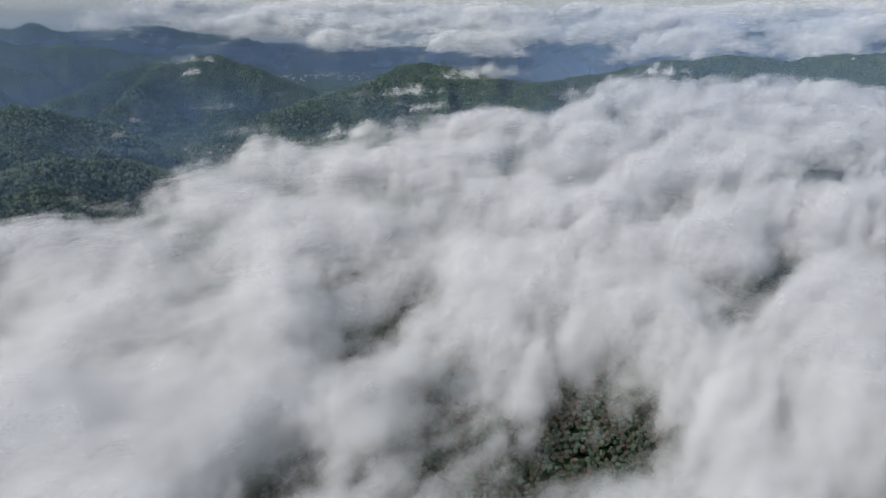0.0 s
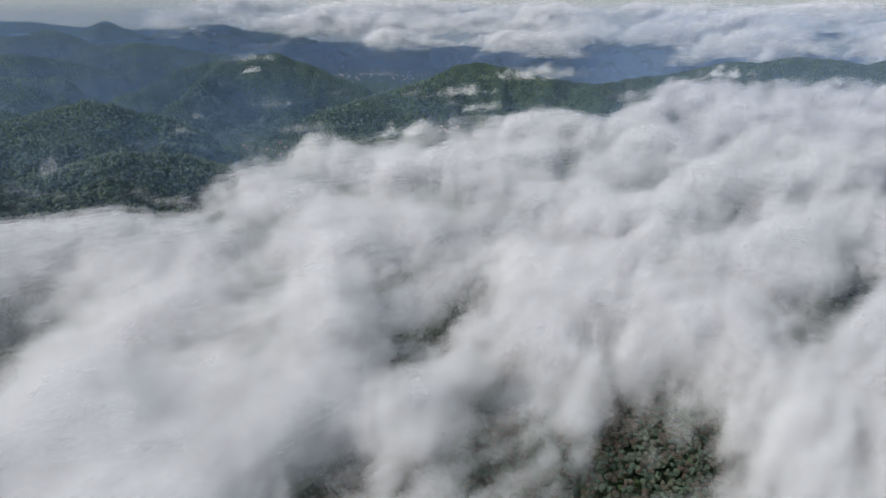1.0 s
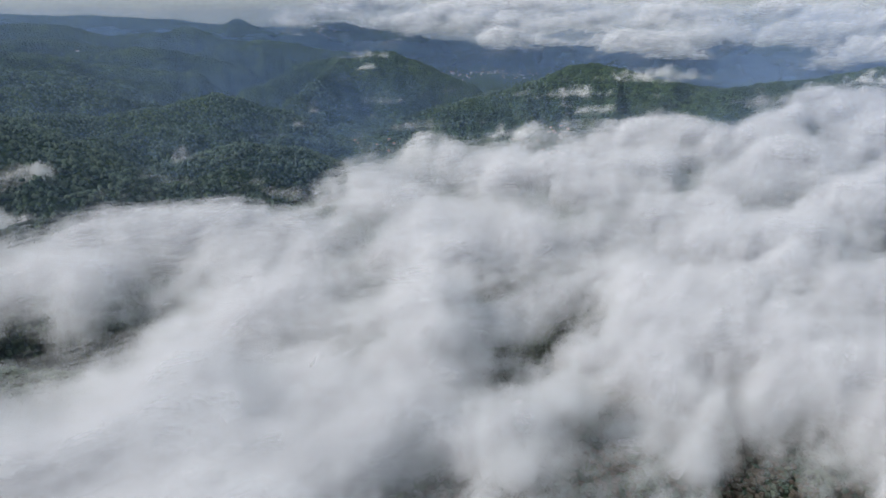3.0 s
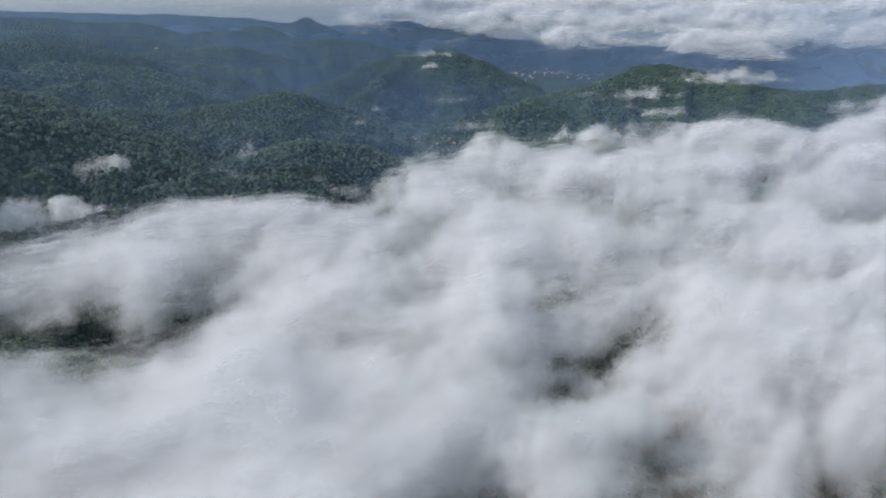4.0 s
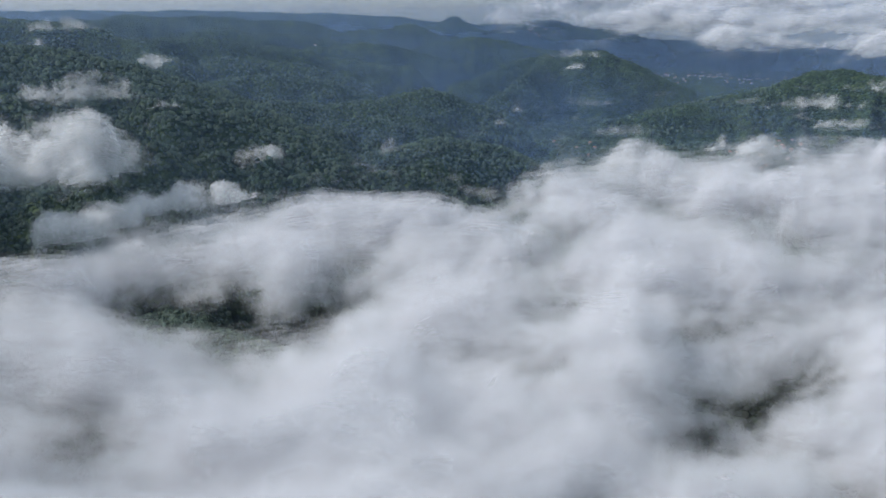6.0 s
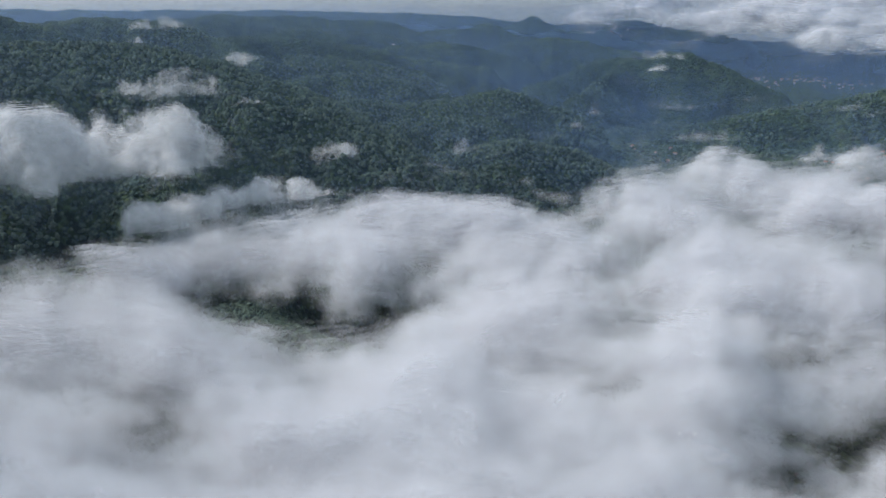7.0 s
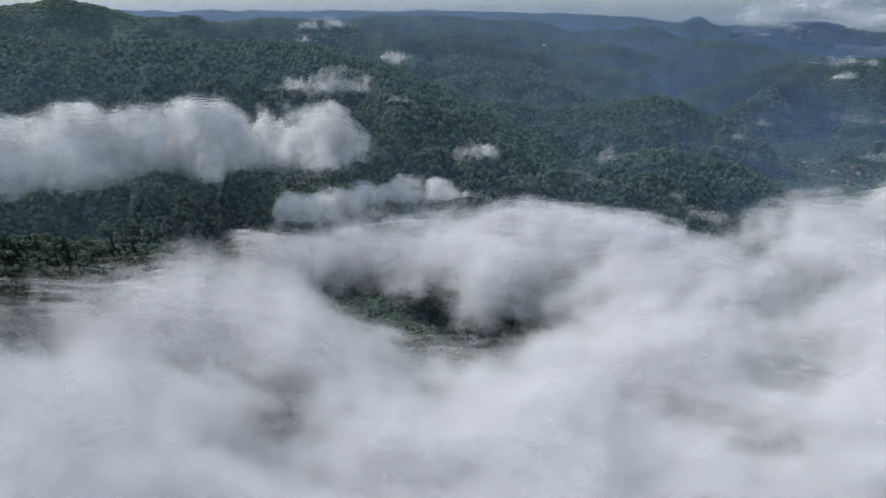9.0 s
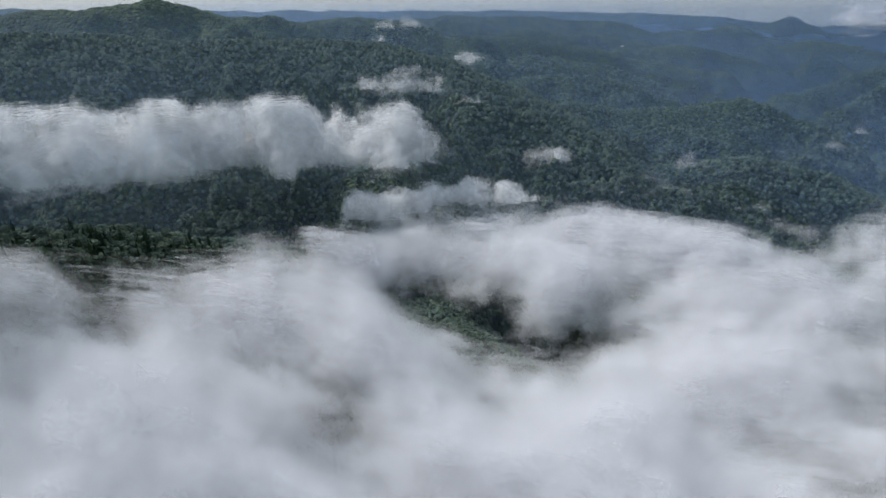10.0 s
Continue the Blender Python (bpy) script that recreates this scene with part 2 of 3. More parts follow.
ridge([(-2709, 1419, 417), (-2624, 1574, 428), (-2598, 1712, 416), (-2457, 1992, 389), (-2379, 2162, 347), (-2205, 2409, 306), (-2003, 2581, 239)], 0.34, 60)  # range left
ridge([(-2354, 1714, 344), (-2295, 1876, 344), (-2199, 1988, 314), (-1977, 2143, 238)], 0.36, 50)  # range b
ridge([(-2586, 2454, 308), (-2337, 2694, 351), (-2209, 2864, 327), (-1984, 2965, 261)], 0.34, 50)  # range c
ridge([(-3680, 1707, 466), (-3474, 2102, 475), (-3334, 2407, 473), (-3167, 2704, 449), (-2848, 3040, 391), (-2567, 3346, 411), (-2337, 3510, 354)], 0.3, 80)  # range far
ridge([(-3058, 2104, 419), (-2851, 2457, 396), (-2614, 2780, 349)], 0.32, 60)  # range d
ridge([(-2657, 3715, 386), (-2536, 3858, 451), (-2362, 3909, 385)], 0.3, 40)  # cone
ridge([(-2377, 4016, 403), (-2163, 4136, 426), (-1941, 4244, 426), (-1733, 4279, 376), (-1494, 4208, 403), (-1305, 4270, 334)], 0.3, 60)  # cone range
ridge([(-4591, -1569, 593), (-4861, -441, 560), (-4791, 1083, 520), (-4287, 2438, 505), (-3816, 3133, 487), (-3126, 3824, 451), (-2750, 4080, 405), (-2300, 4400, 370)], 0.3, 80)  # horizon left
ridge([(428, 2665, 271), (708, 2812, 293), (1048, 2917, 344), (1311, 2918, 364), (1563, 2792, 360), (1740, 2685, 399), (2041, 2464, 430)], 0.36, 60)  # right hills
ridge([(-677, 4448, 255), (464, 4576, 353), (1597, 4313, 415), (2912, 3560, 461)], 0.3, 80)  # right far


def land(x, y):
    r = np.hypot(x + 40, y - 60)
    floor = 60 + 100 * smooth(2700, 3900, r) + 150 * smooth(3950, 5000, r) + 14 * fbm(x, y, 420, 3, 5)
    steep = 1 + 1.1 * smooth(1700, 3200, r)
    spurs = np.abs(fbm(x, y, 330, 4, 11, 0.45))
    gully = np.abs(fbm(x, y, 120, 3, 23, 0.5))
    tops = [floor]
    for crest, slope, round_top in RIDGES:
        best, nearest = np.full(x.shape, -1e4), np.full(x.shape, 1e4)
        for a, b in zip(crest[:-1], crest[1:]):
            ab = b - a
            s = np.clip(((x - a[0]) * ab[0] + (y - a[1]) * ab[1]) / (ab[0] ** 2 + ab[1] ** 2), 0, 1)
            d = np.hypot(x - a[0] - s * ab[0], y - a[1] - s * ab[1])
            fall = slope * steep * (np.sqrt(d * d + round_top ** 2) - round_top)
            best = np.maximum(best, a[2] + s * ab[2] - fall)
            nearest = np.minimum(nearest, fall)
        worn = np.clip(nearest, 0, 110)
        tops.append(best - worn * (2.3 * spurs + 0.9 * gully) + 18)
    tops = np.array(tops)
    peak = tops.max(0)
    z = peak + 5 * np.log(np.exp((tops - peak) / 5).sum(0))
    side = smooth(12, 26, np.degrees(np.arctan2(-(x + 40), y - 60)))  # hills on one side, the plain on the other
    folds = fbm(x, y, 300, 4, 43, 0.45)
    far = smooth(1900, 2500, r) * (1 - smooth(4300, 4900, r)) * (0.25 + 0.75 * side)
    return z + 6 * fbm(x, y, 80, 3, 31) - 10 + 14 * smooth(2300, 3600, r) * fbm(x, y, 230, 4, 37) + 26 * far * folds


def ground_sheet():
    """One sheet round the valley, finer where the flight looks."""
    deg = np.concatenate([np.arange(-180, -120, 3.0), np.arange(-120, -48, 1.5), np.arange(-48, 112, 0.24), np.arange(112, 180.1, 3.0)])
    a = np.radians(deg)
    rad = np.concatenate([np.linspace(0, 200, 12)[:-1], np.geomspace(200, 4950, 300)])
    A, R = np.meshgrid(a, rad)
    x, y = -40 - R * np.sin(A), 60 + R * np.cos(A)
    z = land(x, y)
    lumps = smooth(1800, 2250, R) * (1 - smooth(4300, 4900, R))
    z = z + lumps * 8 * billow(x, y, 26, 2, 71)
    ob = new("ground", mesh_from("ground", np.stack([x, y, z], -1).reshape(-1, 3), grid_faces(*x.shape)[:, ::-1], hillside))
    return tagged(ob, "dark green wooded hills around a broad valley", "ground", kind="structure")


ground_sheet()


# ---- clouds ----
def cloud(name, label, box, cell, thickness, base, depth, shells, material, uneven=0.09):
    """One cloud of stacked, softly torn sheets that follow its billows. thickness(x, y): below 0 is clear air."""
    x0, x1, y0, y1 = box
    x, y = np.meshgrid(np.arange(x0, x1 + cell, cell), np.arange(y0, y1 + cell, cell))
    t = thickness(x, y)
    t = np.where(t > 0.65, 0.65 + 0.45 * np.tanh((t - 0.65) / 0.45), t)
    puff = np.clip(t, -0.3, 1.1)
    faces = grid_faces(*x.shape)
    floor = base(x, y)
    verts, polys, thick = [], [], []
    for k in range(shells):
        s = k / (shells - 1)
        wobble = fbm(x, y, cell * 4, 3, 200 + k) * depth * uneven
        z = floor + depth * (s * 0.6 - 0.2 + 0.5 * puff * (0.3 + 0.7 * s)) + wobble
        have = t - 0.85 * s - 0.9 * smooth(0.7, 1.0, s)
        keep = have.ravel()[faces].max(1) > -0.6
        polys.append(faces[keep] + k * x.size)
        verts.append(np.stack([x, y, z], -1).reshape(-1, 3))
        thick.append(have.ravel())
    verts, polys, thick = np.concatenate(verts), np.concatenate(polys), np.concatenate(thick)
    used = np.unique(polys)
    index = np.zeros(len(verts), np.int64)
    index[used] = np.arange(len(used))
    me = mesh_from(name, verts[used], index[polys], material)
    me.attributes.new("thickness", "FLOAT", "POINT").data.foreach_set("value", thick[used].astype(np.float32))
    return tagged(new(name, me), label, "cloud", kind="stuff")


EDGE_Y = (-300, -30, 30, 110, 210, 350, 520, 720, 780, 850, 1010, 1340, 1400, 1610, 1770, 2316)
EDGE_X = (-735, -742, -742, -790, -900, -930, -940, -840, -680, -560, -550, -495, -400, -220, 190, 565)
RENTS = []


def rent(x, y, long, wide, strength):
    """A thin place in the bank (or a swelling, below 0): half sizes along and across the wind."""
    RENTS.append((x, y, long, wide, strength))


# the open place over the spring wood
rent(60, 440, 130, 90, 0.3)
rent(110, 385, 85, 70, 0.38)
rent(135, 335, 60, 55, 0.2)
rent(-50, 555, 110, 80, 0.32)
rent(-85, 490, 65, 42, 0.4)
rent(-36, 600, 85, 45, 0.15)
rent(-41, 640, 65, 32, 0.45)
rent(-92, 508, 50, 40, 0.15)
rent(30, 458, 140, 60, 0.14)
rent(140, 470, 80, 70, 0.4)
rent(-190, 408, 40, 22, 0.4)
rent(-226, 648, 45, 26, 0.6)
rent(-116, 350, 50, 25, 0.4)
# towards the far side
rent(168, 806, 50, 30, 0.4)
rent(483, 768, 70, 35, 0.6)
rent(609, 818, 60, 35, 0.7)
rent(586, 1145, 80, 35, 0.5)
rent(846, 1238, 120, 60, 0.9)
rent(534, 1824, 120, 50, 0.8)
rent(321, 1771, 80, 40, 0.6)
rent(-410, 783, 50, 25, 0.5)
# over the wooded spur
rent(-530, 472, 65, 48, 0.65)
rent(-605, 445, 55, 50, 0.65)
rent(-735, 402, 75, 60, 1.05)
rent(-590, 390, 150, 100, 0.35)
rent(-568, 52, 50, 28, 1.0)
rent(-670, 370, 50, 40, 0.7)
rent(-540, 402, 45, 40, 0.5)
# swellings
rent(-800, 240, 90, 60, -0.7)
rent(-690, 10, 110, 80, -0.6)
rent(-650, -40, 100, 90, -0.7)
rent(-350, 215, 100, 90, -0.45)
rent(265, 330, 70, 70, -0.35)
rent(-15, 470, 50, 40, -0.4)
rent(-200, 450, 80, 80, -0.3)
rent(-330, 300, 90, 80, -0.35)


def along(x, y, degrees):
    c, s = math.cos(radians(degrees)), math.sin(radians(degrees))
    return x * c + y * s, -x * s + y * c


def bank_thickness(x, y):
    u, v = along(x, y, WIND)
    wx, wy = x + 40 * fbm(x, y, 170, 3, 301), y + 40 * fbm(x, y, 170, 3, 311)
    inside = (wx - np.interp(wy, EDGE_Y, EDGE_X)) * 0.8
    t = 0.95 * smooth(-110, 170, inside) - 0.35 * smooth(60, -160, inside)
    t = t + 0.62 * fbm(u / 1.8, v, 110, 4, 321, 0.55) + 0.2 * (billow(u / 1.5, v, 80, 3, 331) - 0.5)
    for px, py, long, wide, strength in RENTS:
        du, dv = along(wx - px, wy - py, WIND)
        t = t - strength * np.exp(-(du / long) ** 2 - (dv / wide) ** 2)
    return t


def bank_base(x, y):
    near = np.exp(-((x + 570) / 260) ** 2 - ((y - 40) / 250) ** 2)
    low = np.exp(-((x + 520) / 130) ** 2 - ((y - 390) / 90) ** 2)
    crown = np.exp(-((x + 590) / 110) ** 2 - ((y + 40) / 120) ** 2)
    return 254 + 80 * near + 38 * crown - 14 * low + 12 * fbm(x, y, 300, 2, 341)


cloud("cloud_bank", "broad white bank of low cloud with grey rents over the forest", (-1000, 1700, -250, 2700), 25, bank_thickness, bank_base, 98, 30, bank_vapour)


def lens_cloud(name, label, cx, cy, z, long, wide, heading, depth, cell, shells, material, seed, rough=0.55):
    """A smaller cloud: a lens with a torn outline."""
    def thickness(x, y):
        u, v = along(x - cx, y - cy, heading)
        d = np.sqrt((u / long) ** 2 + (v / wide) ** 2)
        return np.minimum(1.1 - 1.25 * d, 0.7) + rough * fbm(x, y, min(long, wide) * 0.9, 4, seed)

    floor = max(z, float(land(np.array([float(cx)]), np.array([float(cy)]))[0]) + 16)

    def base(x, y):
        return floor + depth * 0.3 * fbm(x, y, min(long, wide) * 1.1, 3, seed + 40)
    m = max(long, wide) * 1.35
    return cloud(name, label, (cx - m, cx + m, cy - m, cy + m), cell, thickness, base, depth, shells, material, 0.03)


def valley_thickness(x, y):
    """A long streak with a second, lower one before its end."""
    wx, wy = x + 30 * fbm(x, y, 130, 3, 401), y + 30 * fbm(x, y, 130, 3, 411)
    line = np.interp(wy, (-300, 0, 250, 500, 620), (-1120, -1120, -1100, -1045, -1000))
    wide = np.interp(wy, (-300, -60, 60, 300, 560, 640), (120, 130, 105, 95, 95, 20))
    t = 1.0 - np.abs(wx - line) / wide - 1.3 * smooth(500, 690, wy)
    t = t - 0.9 * np.exp(-((wx + 999) / 70) ** 2 - ((wy - 276) / 34) ** 2)
    return np.clip(t, -1, 0.8) * 1.1 + 0.08 + 0.95 * fbm(x, y, 110, 4, 421)


def low_thickness(x, y):
    wx, wy = x + 25 * fbm(x, y, 110, 3, 431), y + 25 * fbm(x, y, 110, 3, 441)
    line = np.interp(wy, (380, 560, 740), (-940, -940, -850))
    t = 0.75 - np.abs(wx - line) / 75 - 1.5 * smooth(680, 790, wy) - 1.5 * smooth(420, 350, wy)
    return np.clip(t, -1, 0.7) + 0.6 * fbm(x, y, 60, 4, 451)


cloud("valley_cloud", "long white cloud drifting below the wooded hillside", (-1290, -850, -320, 700), 11, valley_thickness, lambda x, y: 392 - 0.06 * y, 118, 44, wisp_vapour, 0.03)
cloud("valley_cloud", "low ragged cloud below the long white one", (-1060, -720, 320, 830), 10, low_thickness, lambda x, y: 292 + 0 * x, 60, 30, wisp_vapour, 0.03)
for cx, cy, z, long, wide, heading, depth, seed in [
        (-1345, 690, 415, 100, 55, 60, 42, 501), (-1370, 600, 425, 60, 28, 60, 24, 511), (-1300, 815, 380, 45, 20, 60, 14, 521), (-1140, 950, 255, 80, 45, 50, 34, 531),
        (-1640, 1020, 440, 60, 25, 50, 20, 541)]:
    lens_cloud("wisp_of_mist", "small torn wisp of white mist over the trees", cx, cy, z, long, wide, heading, depth * 1.6, 6, 24, torn_vapour, seed, 0.75)


for cx, cy, z, long, wide, heading, depth, seed in [
        (-2680, 1270, 490, 150, 40, 60, 40, 551), (-2610, 1150, 435, 60, 25, 60, 25, 556), (-1200, 2910, 338, 140, 60, 35, 36, 561), (-1160, 2820, 288, 80, 40, 35, 26, 566), (-130, 2500, 258, 190, 70, 30, 34, 571),
        (190, 2790, 305, 280, 100, 35, 45, 576), (-60, 2300, 228, 150, 60, 30, 26, 581), (885, 2550, 340, 200, 80, 35, 40, 586), (1197, 1964, 355, 230, 90, 40, 40, 591), (-1836, 1139, 405, 60, 25, 50, 25, 596)]:
    lens_cloud("drifting_cloud", "small ragged white cloud drifting over the hills", cx, cy, z, long, wide, heading, depth * 1.4, 13, 24, torn_vapour, seed, 0.75)

for cx, cy, z, long, wide, heading, depth, seed in [(-420, 1214, 300, 90, 60, 40, 62, 701), (-213, 1469, 305, 100, 60, 40, 50, 721)]:
    lens_cloud("cloud_tuft", "torn white tuft rising at the edge of the cloud bank", cx, cy, z, long, wide, heading, depth, 9, 26, torn_vapour, seed, 0.8)

# ---- far clouds over the plain ----
def far_thickness(x, y):
    r = np.hypot(x + 40, y - 60)
    a = np.degrees(np.arctan2(-(x + 40), y - 60))
    lobes = 380 * fbm(x, y, 800, 4, 601)
    near = 3680 + 350 * smooth(-5, 25, a) + lobes
    t = 0.9 * smooth(-200, 300, r - near) - 0.2 - 0.5 * smooth(-200, -650, r - near) - 1.6 * smooth(24, 38, a + 5 * fbm(x, y, 700, 2, 611))
    return t + 0.85 * fbm(x / 1.6, y, 330, 5, 621)


def far_base(x, y):
    r = np.hypot(x + 40, y - 60)
    return 330 + 215 * smooth(3500, 4800, r)


cloud("far_cloud_deck", "distant deck of bright white cloud over the plain", (-2400, 3400, 2200, 4800), 42, far_thickness, far_base, 135, 18, far_vapour)


# ---- distance haze and valley mist between the ranges, as blue sheets ----
# the blue of distant air is put into the sheets' colour
mist = haze_material("blue_haze", (0.40, 0.57, 0.90))


def mist_veil(radius):
    """An added upright sheet for the air's haze, denser farther off. Mist pools in the valleys between the ranges,
    higher up the farther ones, and both are thinner over the plain.
    """
    deg = np.linspace(-60, 125, 140)
    h = np.linspace(-40, 640, 24)
    D, Hh = np.meshgrid(deg, h)
    A = np.radians(D)
    r = radius + 50 * np.sin(A * 7 + radius)
    v = np.stack([-40 - r * np.sin(A), 60 + r * np.cos(A), Hh], -1).reshape(-1, 3)
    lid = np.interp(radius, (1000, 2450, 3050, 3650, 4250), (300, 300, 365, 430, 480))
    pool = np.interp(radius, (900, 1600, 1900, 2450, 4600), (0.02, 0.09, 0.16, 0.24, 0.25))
    # distance haze at all heights, stronger on the farther sheets
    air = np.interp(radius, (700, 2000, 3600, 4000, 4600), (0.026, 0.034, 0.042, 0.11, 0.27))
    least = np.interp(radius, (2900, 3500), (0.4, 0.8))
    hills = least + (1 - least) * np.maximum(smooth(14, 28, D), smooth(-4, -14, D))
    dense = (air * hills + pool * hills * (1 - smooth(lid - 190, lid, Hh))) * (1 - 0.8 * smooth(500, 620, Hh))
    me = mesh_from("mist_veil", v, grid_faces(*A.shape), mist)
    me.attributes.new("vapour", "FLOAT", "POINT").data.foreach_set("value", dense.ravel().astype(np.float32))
    return tagged(new("mist_veil", me), "thin blue sheet standing in for distance haze and valley mist", "mist", kind="stuff")


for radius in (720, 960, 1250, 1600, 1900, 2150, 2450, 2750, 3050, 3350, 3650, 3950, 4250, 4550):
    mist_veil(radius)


# ---- woods ----
def dome(jitter, seed, detail):
    """An uneven crown: detail 0 is an open dome, 1 and 2 are closed."""
    g = np.random.default_rng(seed)
    if detail:
        bm = bmesh.new()
        bmesh.ops.create_icosphere(bm, subdivisions=detail, radius=1)
        v = np.array([q.co[:] for q in bm.verts])
        f = np.array([[q.index for q in p.verts] for p in bm.faces])
        bm.free()
    else:
        a = np.arange(5) * 2 * np.pi / 5
        v = np.concatenate([[[0, 0, 1]], np.stack([0.85 * np.cos(a), 0.85 * np.sin(a), 0 * a + 0.35], 1), np.stack([0.95 * np.cos(a + 0.6), 0.95 * np.sin(a + 0.6), 0 * a - 0.7], 1)])
        i = np.arange(5)
        k = (i + 1) % 5
        f = np.concatenate([np.stack([0 * i, i + 1, k + 1], 1), np.stack([i + 1, i + 6, k + 1], 1), np.stack([i + 6, k + 6, k + 1], 1)])
    return v * (1 + g.uniform(-jitter, jitter, (len(v), 1))), f


def woods(name, label, x, y, size, detail, seed, material):
    """Crowns of many trees on the hillside, each an uneven dome."""
    g = np.random.default_rng(seed)
    kinds = [dome((0.28, 0.46, 0.36)[detail], seed + k, detail) for k in range(10)]
    z = land(x, y) + (5 * billow(x, y, 9, 2, seed) if detail == 1 else 0)
    pick = g.integers(0, 10, len(x))
    tall = g.uniform(0.65, 1.15, len(x))
    wide = size * g.uniform(0.65, 1.3, len(x))
    spin = g.uniform(0, 2 * np.pi, len(x))
    verts, faces, start = [], [], 0
    for k, (v, f) in enumerate(kinds):
        m = np.nonzero(pick == k)[0]
        c, s = np.cos(spin[m])[:, None], np.sin(spin[m])[:, None]
        w = wide[m][:, None]
        px = x[m][:, None] + w * (c * v[:, 0] - s * v[:, 1])
        py = y[m][:, None] + w * (s * v[:, 0] + c * v[:, 1])
        pz = z[m][:, None] + w * tall[m][:, None] * (v[:, 2] + 0.75)
        verts.append(np.stack([px, py, pz], -1).reshape(-1, 3))
        faces.append((f[None] + (np.arange(len(m)) * len(v))[:, None, None] + start).reshape(-1, 3))
        start += len(m) * len(v)
    me = mesh_from(name, np.concatenate(verts), np.concatenate(faces), material, False)
    return tagged(new(name, me), label, "forest", kind="stuff")


def scatter(r0, r1, a0, a1, spacing, seed):
    g = np.random.default_rng(seed)
    area = radians(a1 - a0) / 2 * (r1 ** 2 - r0 ** 2)
    n = int(area / spacing ** 2)
    r, a = np.sqrt(g.uniform(r0 ** 2, r1 ** 2, n)), np.radians(g.uniform(a0, a1, n))
    return -40 - r * np.sin(a), 60 + r * np.cos(a)


def open_air(x, y):
    return (bank_thickness(x, y) < 1.0) | ((x < -540) & (y < 270))


x, y = scatter(280, 780, -50, 112, 3.5, 21)
keep = open_air(x, y)
below = keep & (x > -330)
woods("near_forest", "dense spring forest below the cloud bank, partly bare", x[below], y[below], 2.6, 1, 31, spring_leaves)
ridge_side = keep & (x <= -330)
woods("ridge_forest", "dense green forest on the near ridge", x[ridge_side], y[ridge_side], 2.1, 1, 33, leaves)
x, y = scatter(780, 1300, -20, 112, 6.4, 23)
keep = open_air(x, y)
woods("slope_forest", "dense green broadleaf forest on the lower slopes", x[keep], y[keep], 3.9, 0, 36, leaves)
x, y = scatter(1300, 2200, 5, 112, 8.4, 22)
woods("hill_forest", "dense dark green forest covering the hills", x, y, 4.7, 0, 41, leaves)
x, y = scatter(2200, 2950, 5, 100, 12.5, 24)
keep = (fbm(x, y, 260, 3, 47) > -0.15) & ((x > -2350) | (y > 900))
woods("far_forest", "dark woods on the distant hills, with clearings", x[keep], y[keep], 6.2, 0, 51, leaves)


def clumps(bm, g, spots, jitter=0.3):
    for x, y, z, r in spots:
        made = bmesh.ops.create_icosphere(bm, subdivisions=1, radius=r, matrix=Matrix.Translation((x, y, z)))
        for v in made["verts"]:
            v.co += Vector(g.uniform(-jitter, jitter, 3)) * r


def limb(bm, a, b, r0, r1, sides=6):
    a, b = Vector(a), Vector(b)
    m = Matrix.Translation((a + b) / 2) @ (b - a).to_track_quat("Z", "Y").to_matrix().to_4x4()
    bmesh.ops.create_cone(bm, cap_ends=True, segments=sides, radius1=r0, radius2=r1, depth=(b - a).length, matrix=m)


def broadleaf_tree(seed):
    g = np.random.default_rng(seed)
    root = new("broadleaf_tree")
    high, wide = g.uniform(9, 12), g.uniform(3.6, 4.8)
    bm = bmesh.new()
    limb(bm, (0, 0, -1.5), (0.2, 0.1, high * 0.55), 0.32, 0.16, 8)
    for k in range(5):
        a = k * 1.3 + g.uniform(0, 0.6)
        limb(bm, (0.1, 0, high * (0.3 + 0.05 * k)), (math.cos(a) * wide * 0.7, math.sin(a) * wide * 0.7, high * g.uniform(0.55, 0.75)), 0.13, 0.05, 5)
    part("trunk", bm, bark, root, "grey-brown trunk with spreading limbs")
    spots = []
    for k in range(34):
        d = g.normal(size=3)
        d /= np.linalg.norm(d)
        q = g.uniform(0.55, 1.0)
        spots.append((d[0] * wide * q, d[1] * wide * q, high * 0.66 + d[2] * high * 0.33 * q, g.uniform(0.8, 1.6)))
    bm = bmesh.new()
    clumps(bm, g, spots)
    part("crown", bm, crown_leaves, root)
    return tagged(root, "leafy green broadleaf tree in the forest on the ridge", "tree", "trees on the near ridge")


def conifer_tree(seed):
    g = np.random.default_rng(seed)
    root = new("conifer_tree")
    high, wide = g.uniform(13, 17), g.uniform(2.6, 3.4)
    bm = bmesh.new()
    limb(bm, (0, 0, -1.5), (0, 0, high * 0.97), 0.3, 0.04, 8)
    part("trunk", bm, bark, root, "straight dark trunk")
    bm = bmesh.new()
    tiers = 11
    for k in range(tiers):
        s = k / (tiers - 1)
        r, z = wide * (1 - s) ** 0.8 + 0.35, high * (0.14 + 0.84 * s)
        top = bm.verts.new((0, 0, z + 1.5))
        n = 11
        ring = []
        for i in range(2 * n):
            a = math.pi * i / n + k
            q = r * (g.uniform(0.85, 1.15) if i % 2 else g.uniform(0.45, 0.65))
            ring.append(bm.verts.new((math.cos(a) * q, math.sin(a) * q, z - (0.5 if i % 2 else 0.1) + g.uniform(-0.2, 0.2))))
        for i in range(2 * n):
            bm.faces.new((top, ring[i], ring[(i + 1) % (2 * n)]))
    part("crown", bm, needles, root)
    return tagged(root, "tall dark green conifer in the forest on the ridge", "tree", "trees on the near ridge")


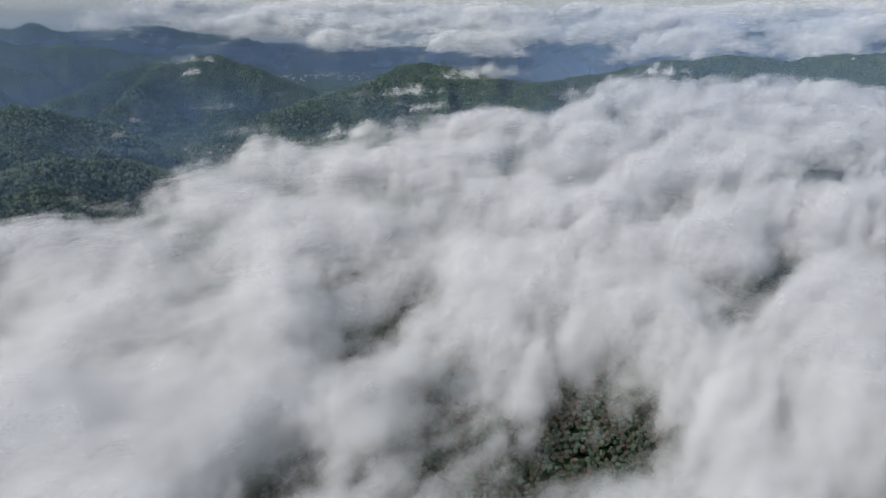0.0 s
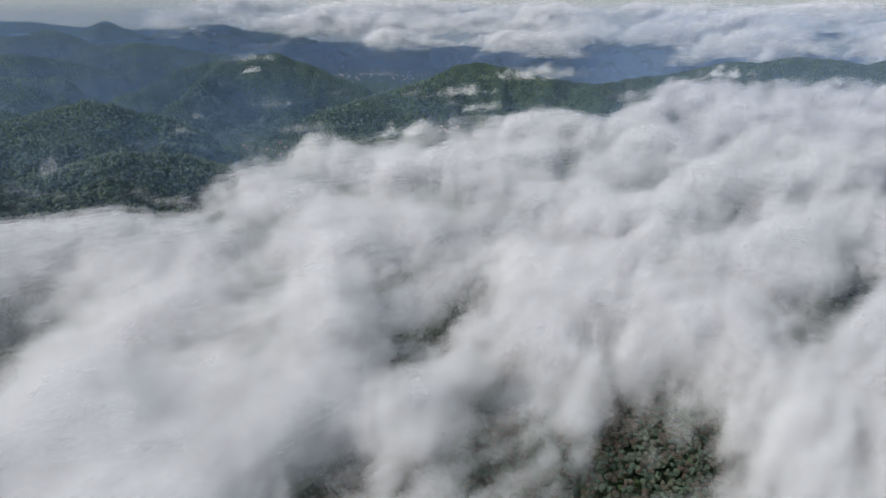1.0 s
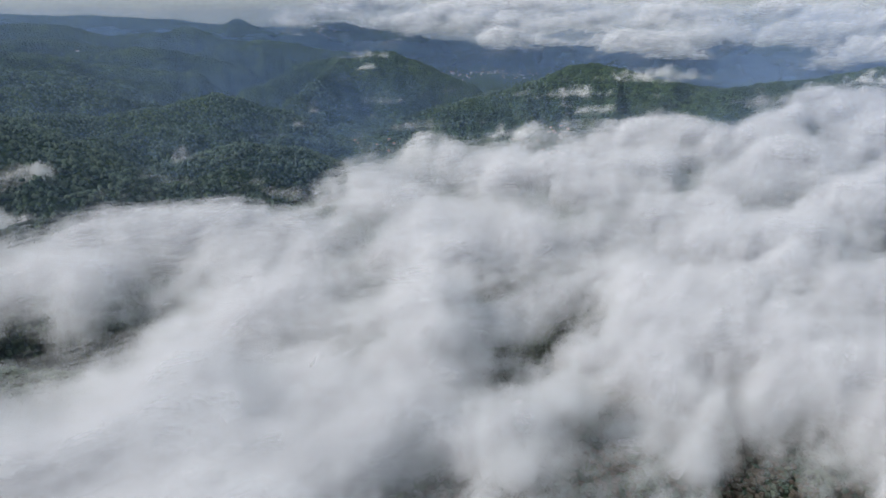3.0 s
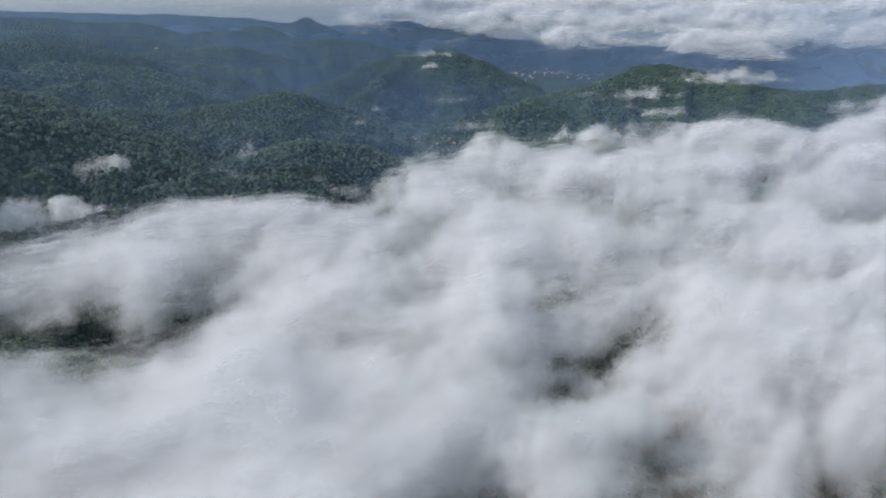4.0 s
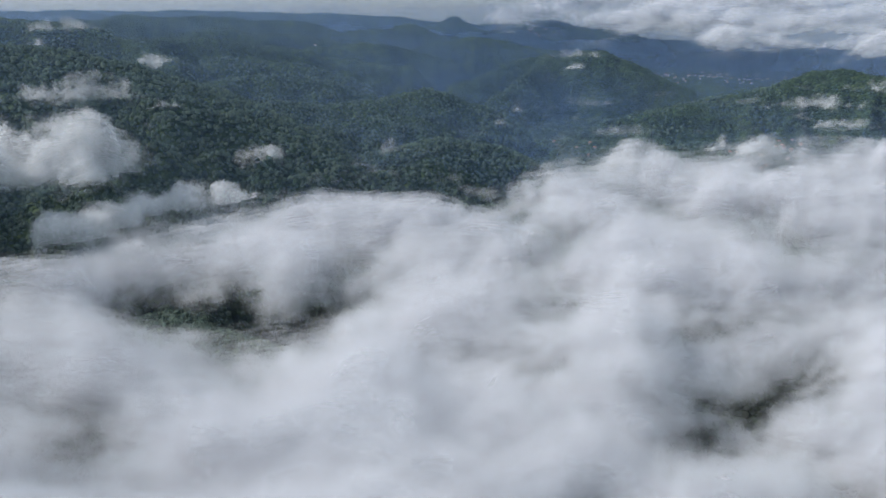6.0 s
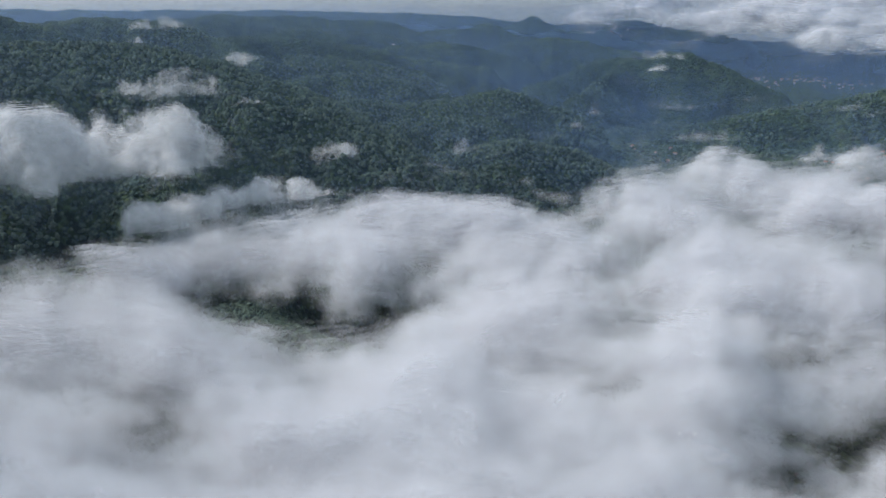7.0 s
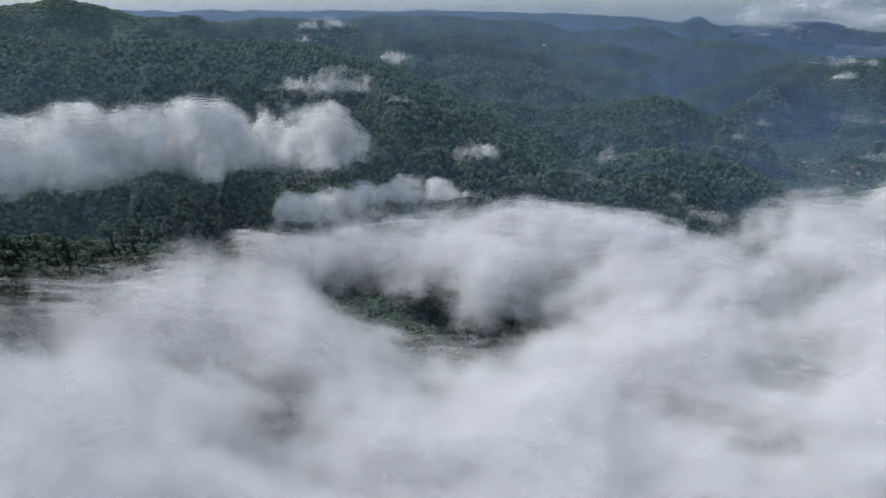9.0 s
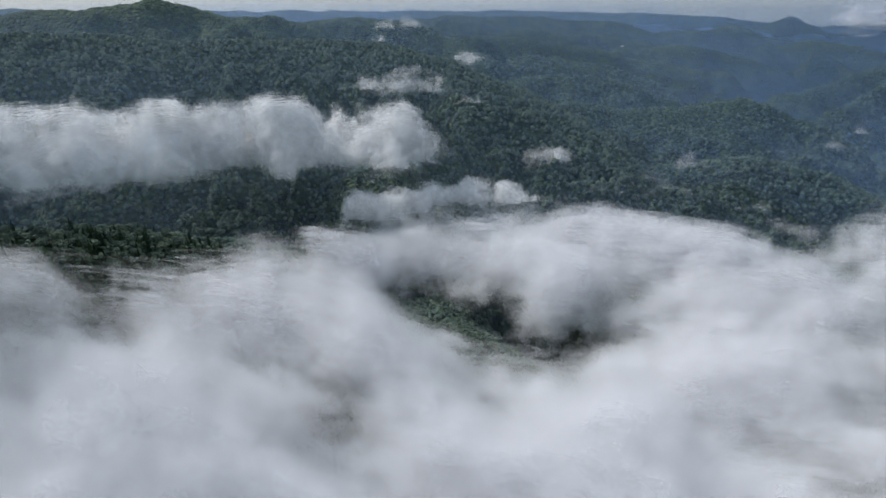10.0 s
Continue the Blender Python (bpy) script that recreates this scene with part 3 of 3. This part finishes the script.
def stand(makers, spots, g):
    """Each maker's tree once, then copies of them on the other spots."""
    first = [maker(60 + 7 * k) for k, maker in enumerate(makers)]
    for k, (px, py) in enumerate(spots):
        pz = float(land(np.array([px]), np.array([py]))[0])
        m = pose(px, py, pz - 0.3, 0, 0, g.uniform(0, 360))
        if k < len(first):
            first[k].matrix_basis = m
        else:
            ob = copy_thing(first[int(g.integers(0, len(first)))], m)
            ob.scale = [g.uniform(0.85, 1.3)] * 3


g = np.random.default_rng(91)
spots = []
while len(spots) < 290:
    px, py = g.uniform(-800, -540), g.uniform(-110, 200)
    line = np.interp(py, (-160, -60, -5, 38, 115, 247), (-590, -630, -677, -724, -788, -835))
    if -25 < px - line < 110 and all((px - q) ** 2 + (py - w) ** 2 > 30 for q, w in spots[-120:]):
        spots.append((px, py))
stand([broadleaf_tree, conifer_tree, broadleaf_tree, conifer_tree, broadleaf_tree, broadleaf_tree, conifer_tree], spots, g)


# ---- villages on the plain ----
def house(seed):
    g = np.random.default_rng(seed)
    root = new("house")
    a, b, h = g.uniform(5, 7), g.uniform(4, 5), g.uniform(5, 8)
    bm = bmesh.new()
    bmesh.ops.create_cube(bm, size=1, matrix=Matrix.Translation((0, 0, h / 2 - 1)) @ Matrix.Diagonal((2 * a, 2 * b, h + 2, 1)))
    part("wall", bm, wall_plaster, root)
    bm = bmesh.new()
    e, r = 0.7, 3.0
    lows = [bm.verts.new(q) for q in ((-a - e, -b - e, h), (a + e, -b - e, h), (a + e, b + e, h), (-a - e, b + e, h))]
    tops = [bm.verts.new((-a * 0.55, 0, h + r)), bm.verts.new((a * 0.55, 0, h + r))]
    for q in ((lows[0], lows[1], tops[1], tops[0]), (lows[2], lows[3], tops[0], tops[1]), (lows[1], lows[2], tops[1]), (lows[3], lows[0], tops[0]), (lows[3], lows[2], lows[1], lows[0])):
        bm.faces.new(q)
    part("roof", bm, roof_tiles, root, "red tiled hipped roof")
    return tagged(root, "small pale village house with a red tiled roof", "house", "village houses")


houses = [house(5), house(6), house(7)]
g = np.random.default_rng(17)
count = 0
for cx, cy, wide, deep, n in [(-1000, 3830, 110, 60, 26), (-800, 3880, 140, 60, 24), (-530, 3930, 150, 70, 22), (-1960, 4080, 160, 50, 24), (-240, 2700, 60, 60, 10), (-250, 2500, 50, 40, 6), (-240, 2364, 60, 50, 5), (-900, 2200, 120, 60, 6), (1500, 2600, 150, 60, 10), (-2500, 2350, 100, 60, 4)]:
    for k in range(n):
        px, py = cx + g.normal() * wide, cy + g.normal() * deep
        m = pose(px, py, float(land(np.array([px]), np.array([py]))[0]) + 4, 0, 0, g.uniform(0, 180))
        if count < 3:
            houses[count].matrix_basis = m
        else:
            copy_thing(houses[count % 3], m)
        count += 1
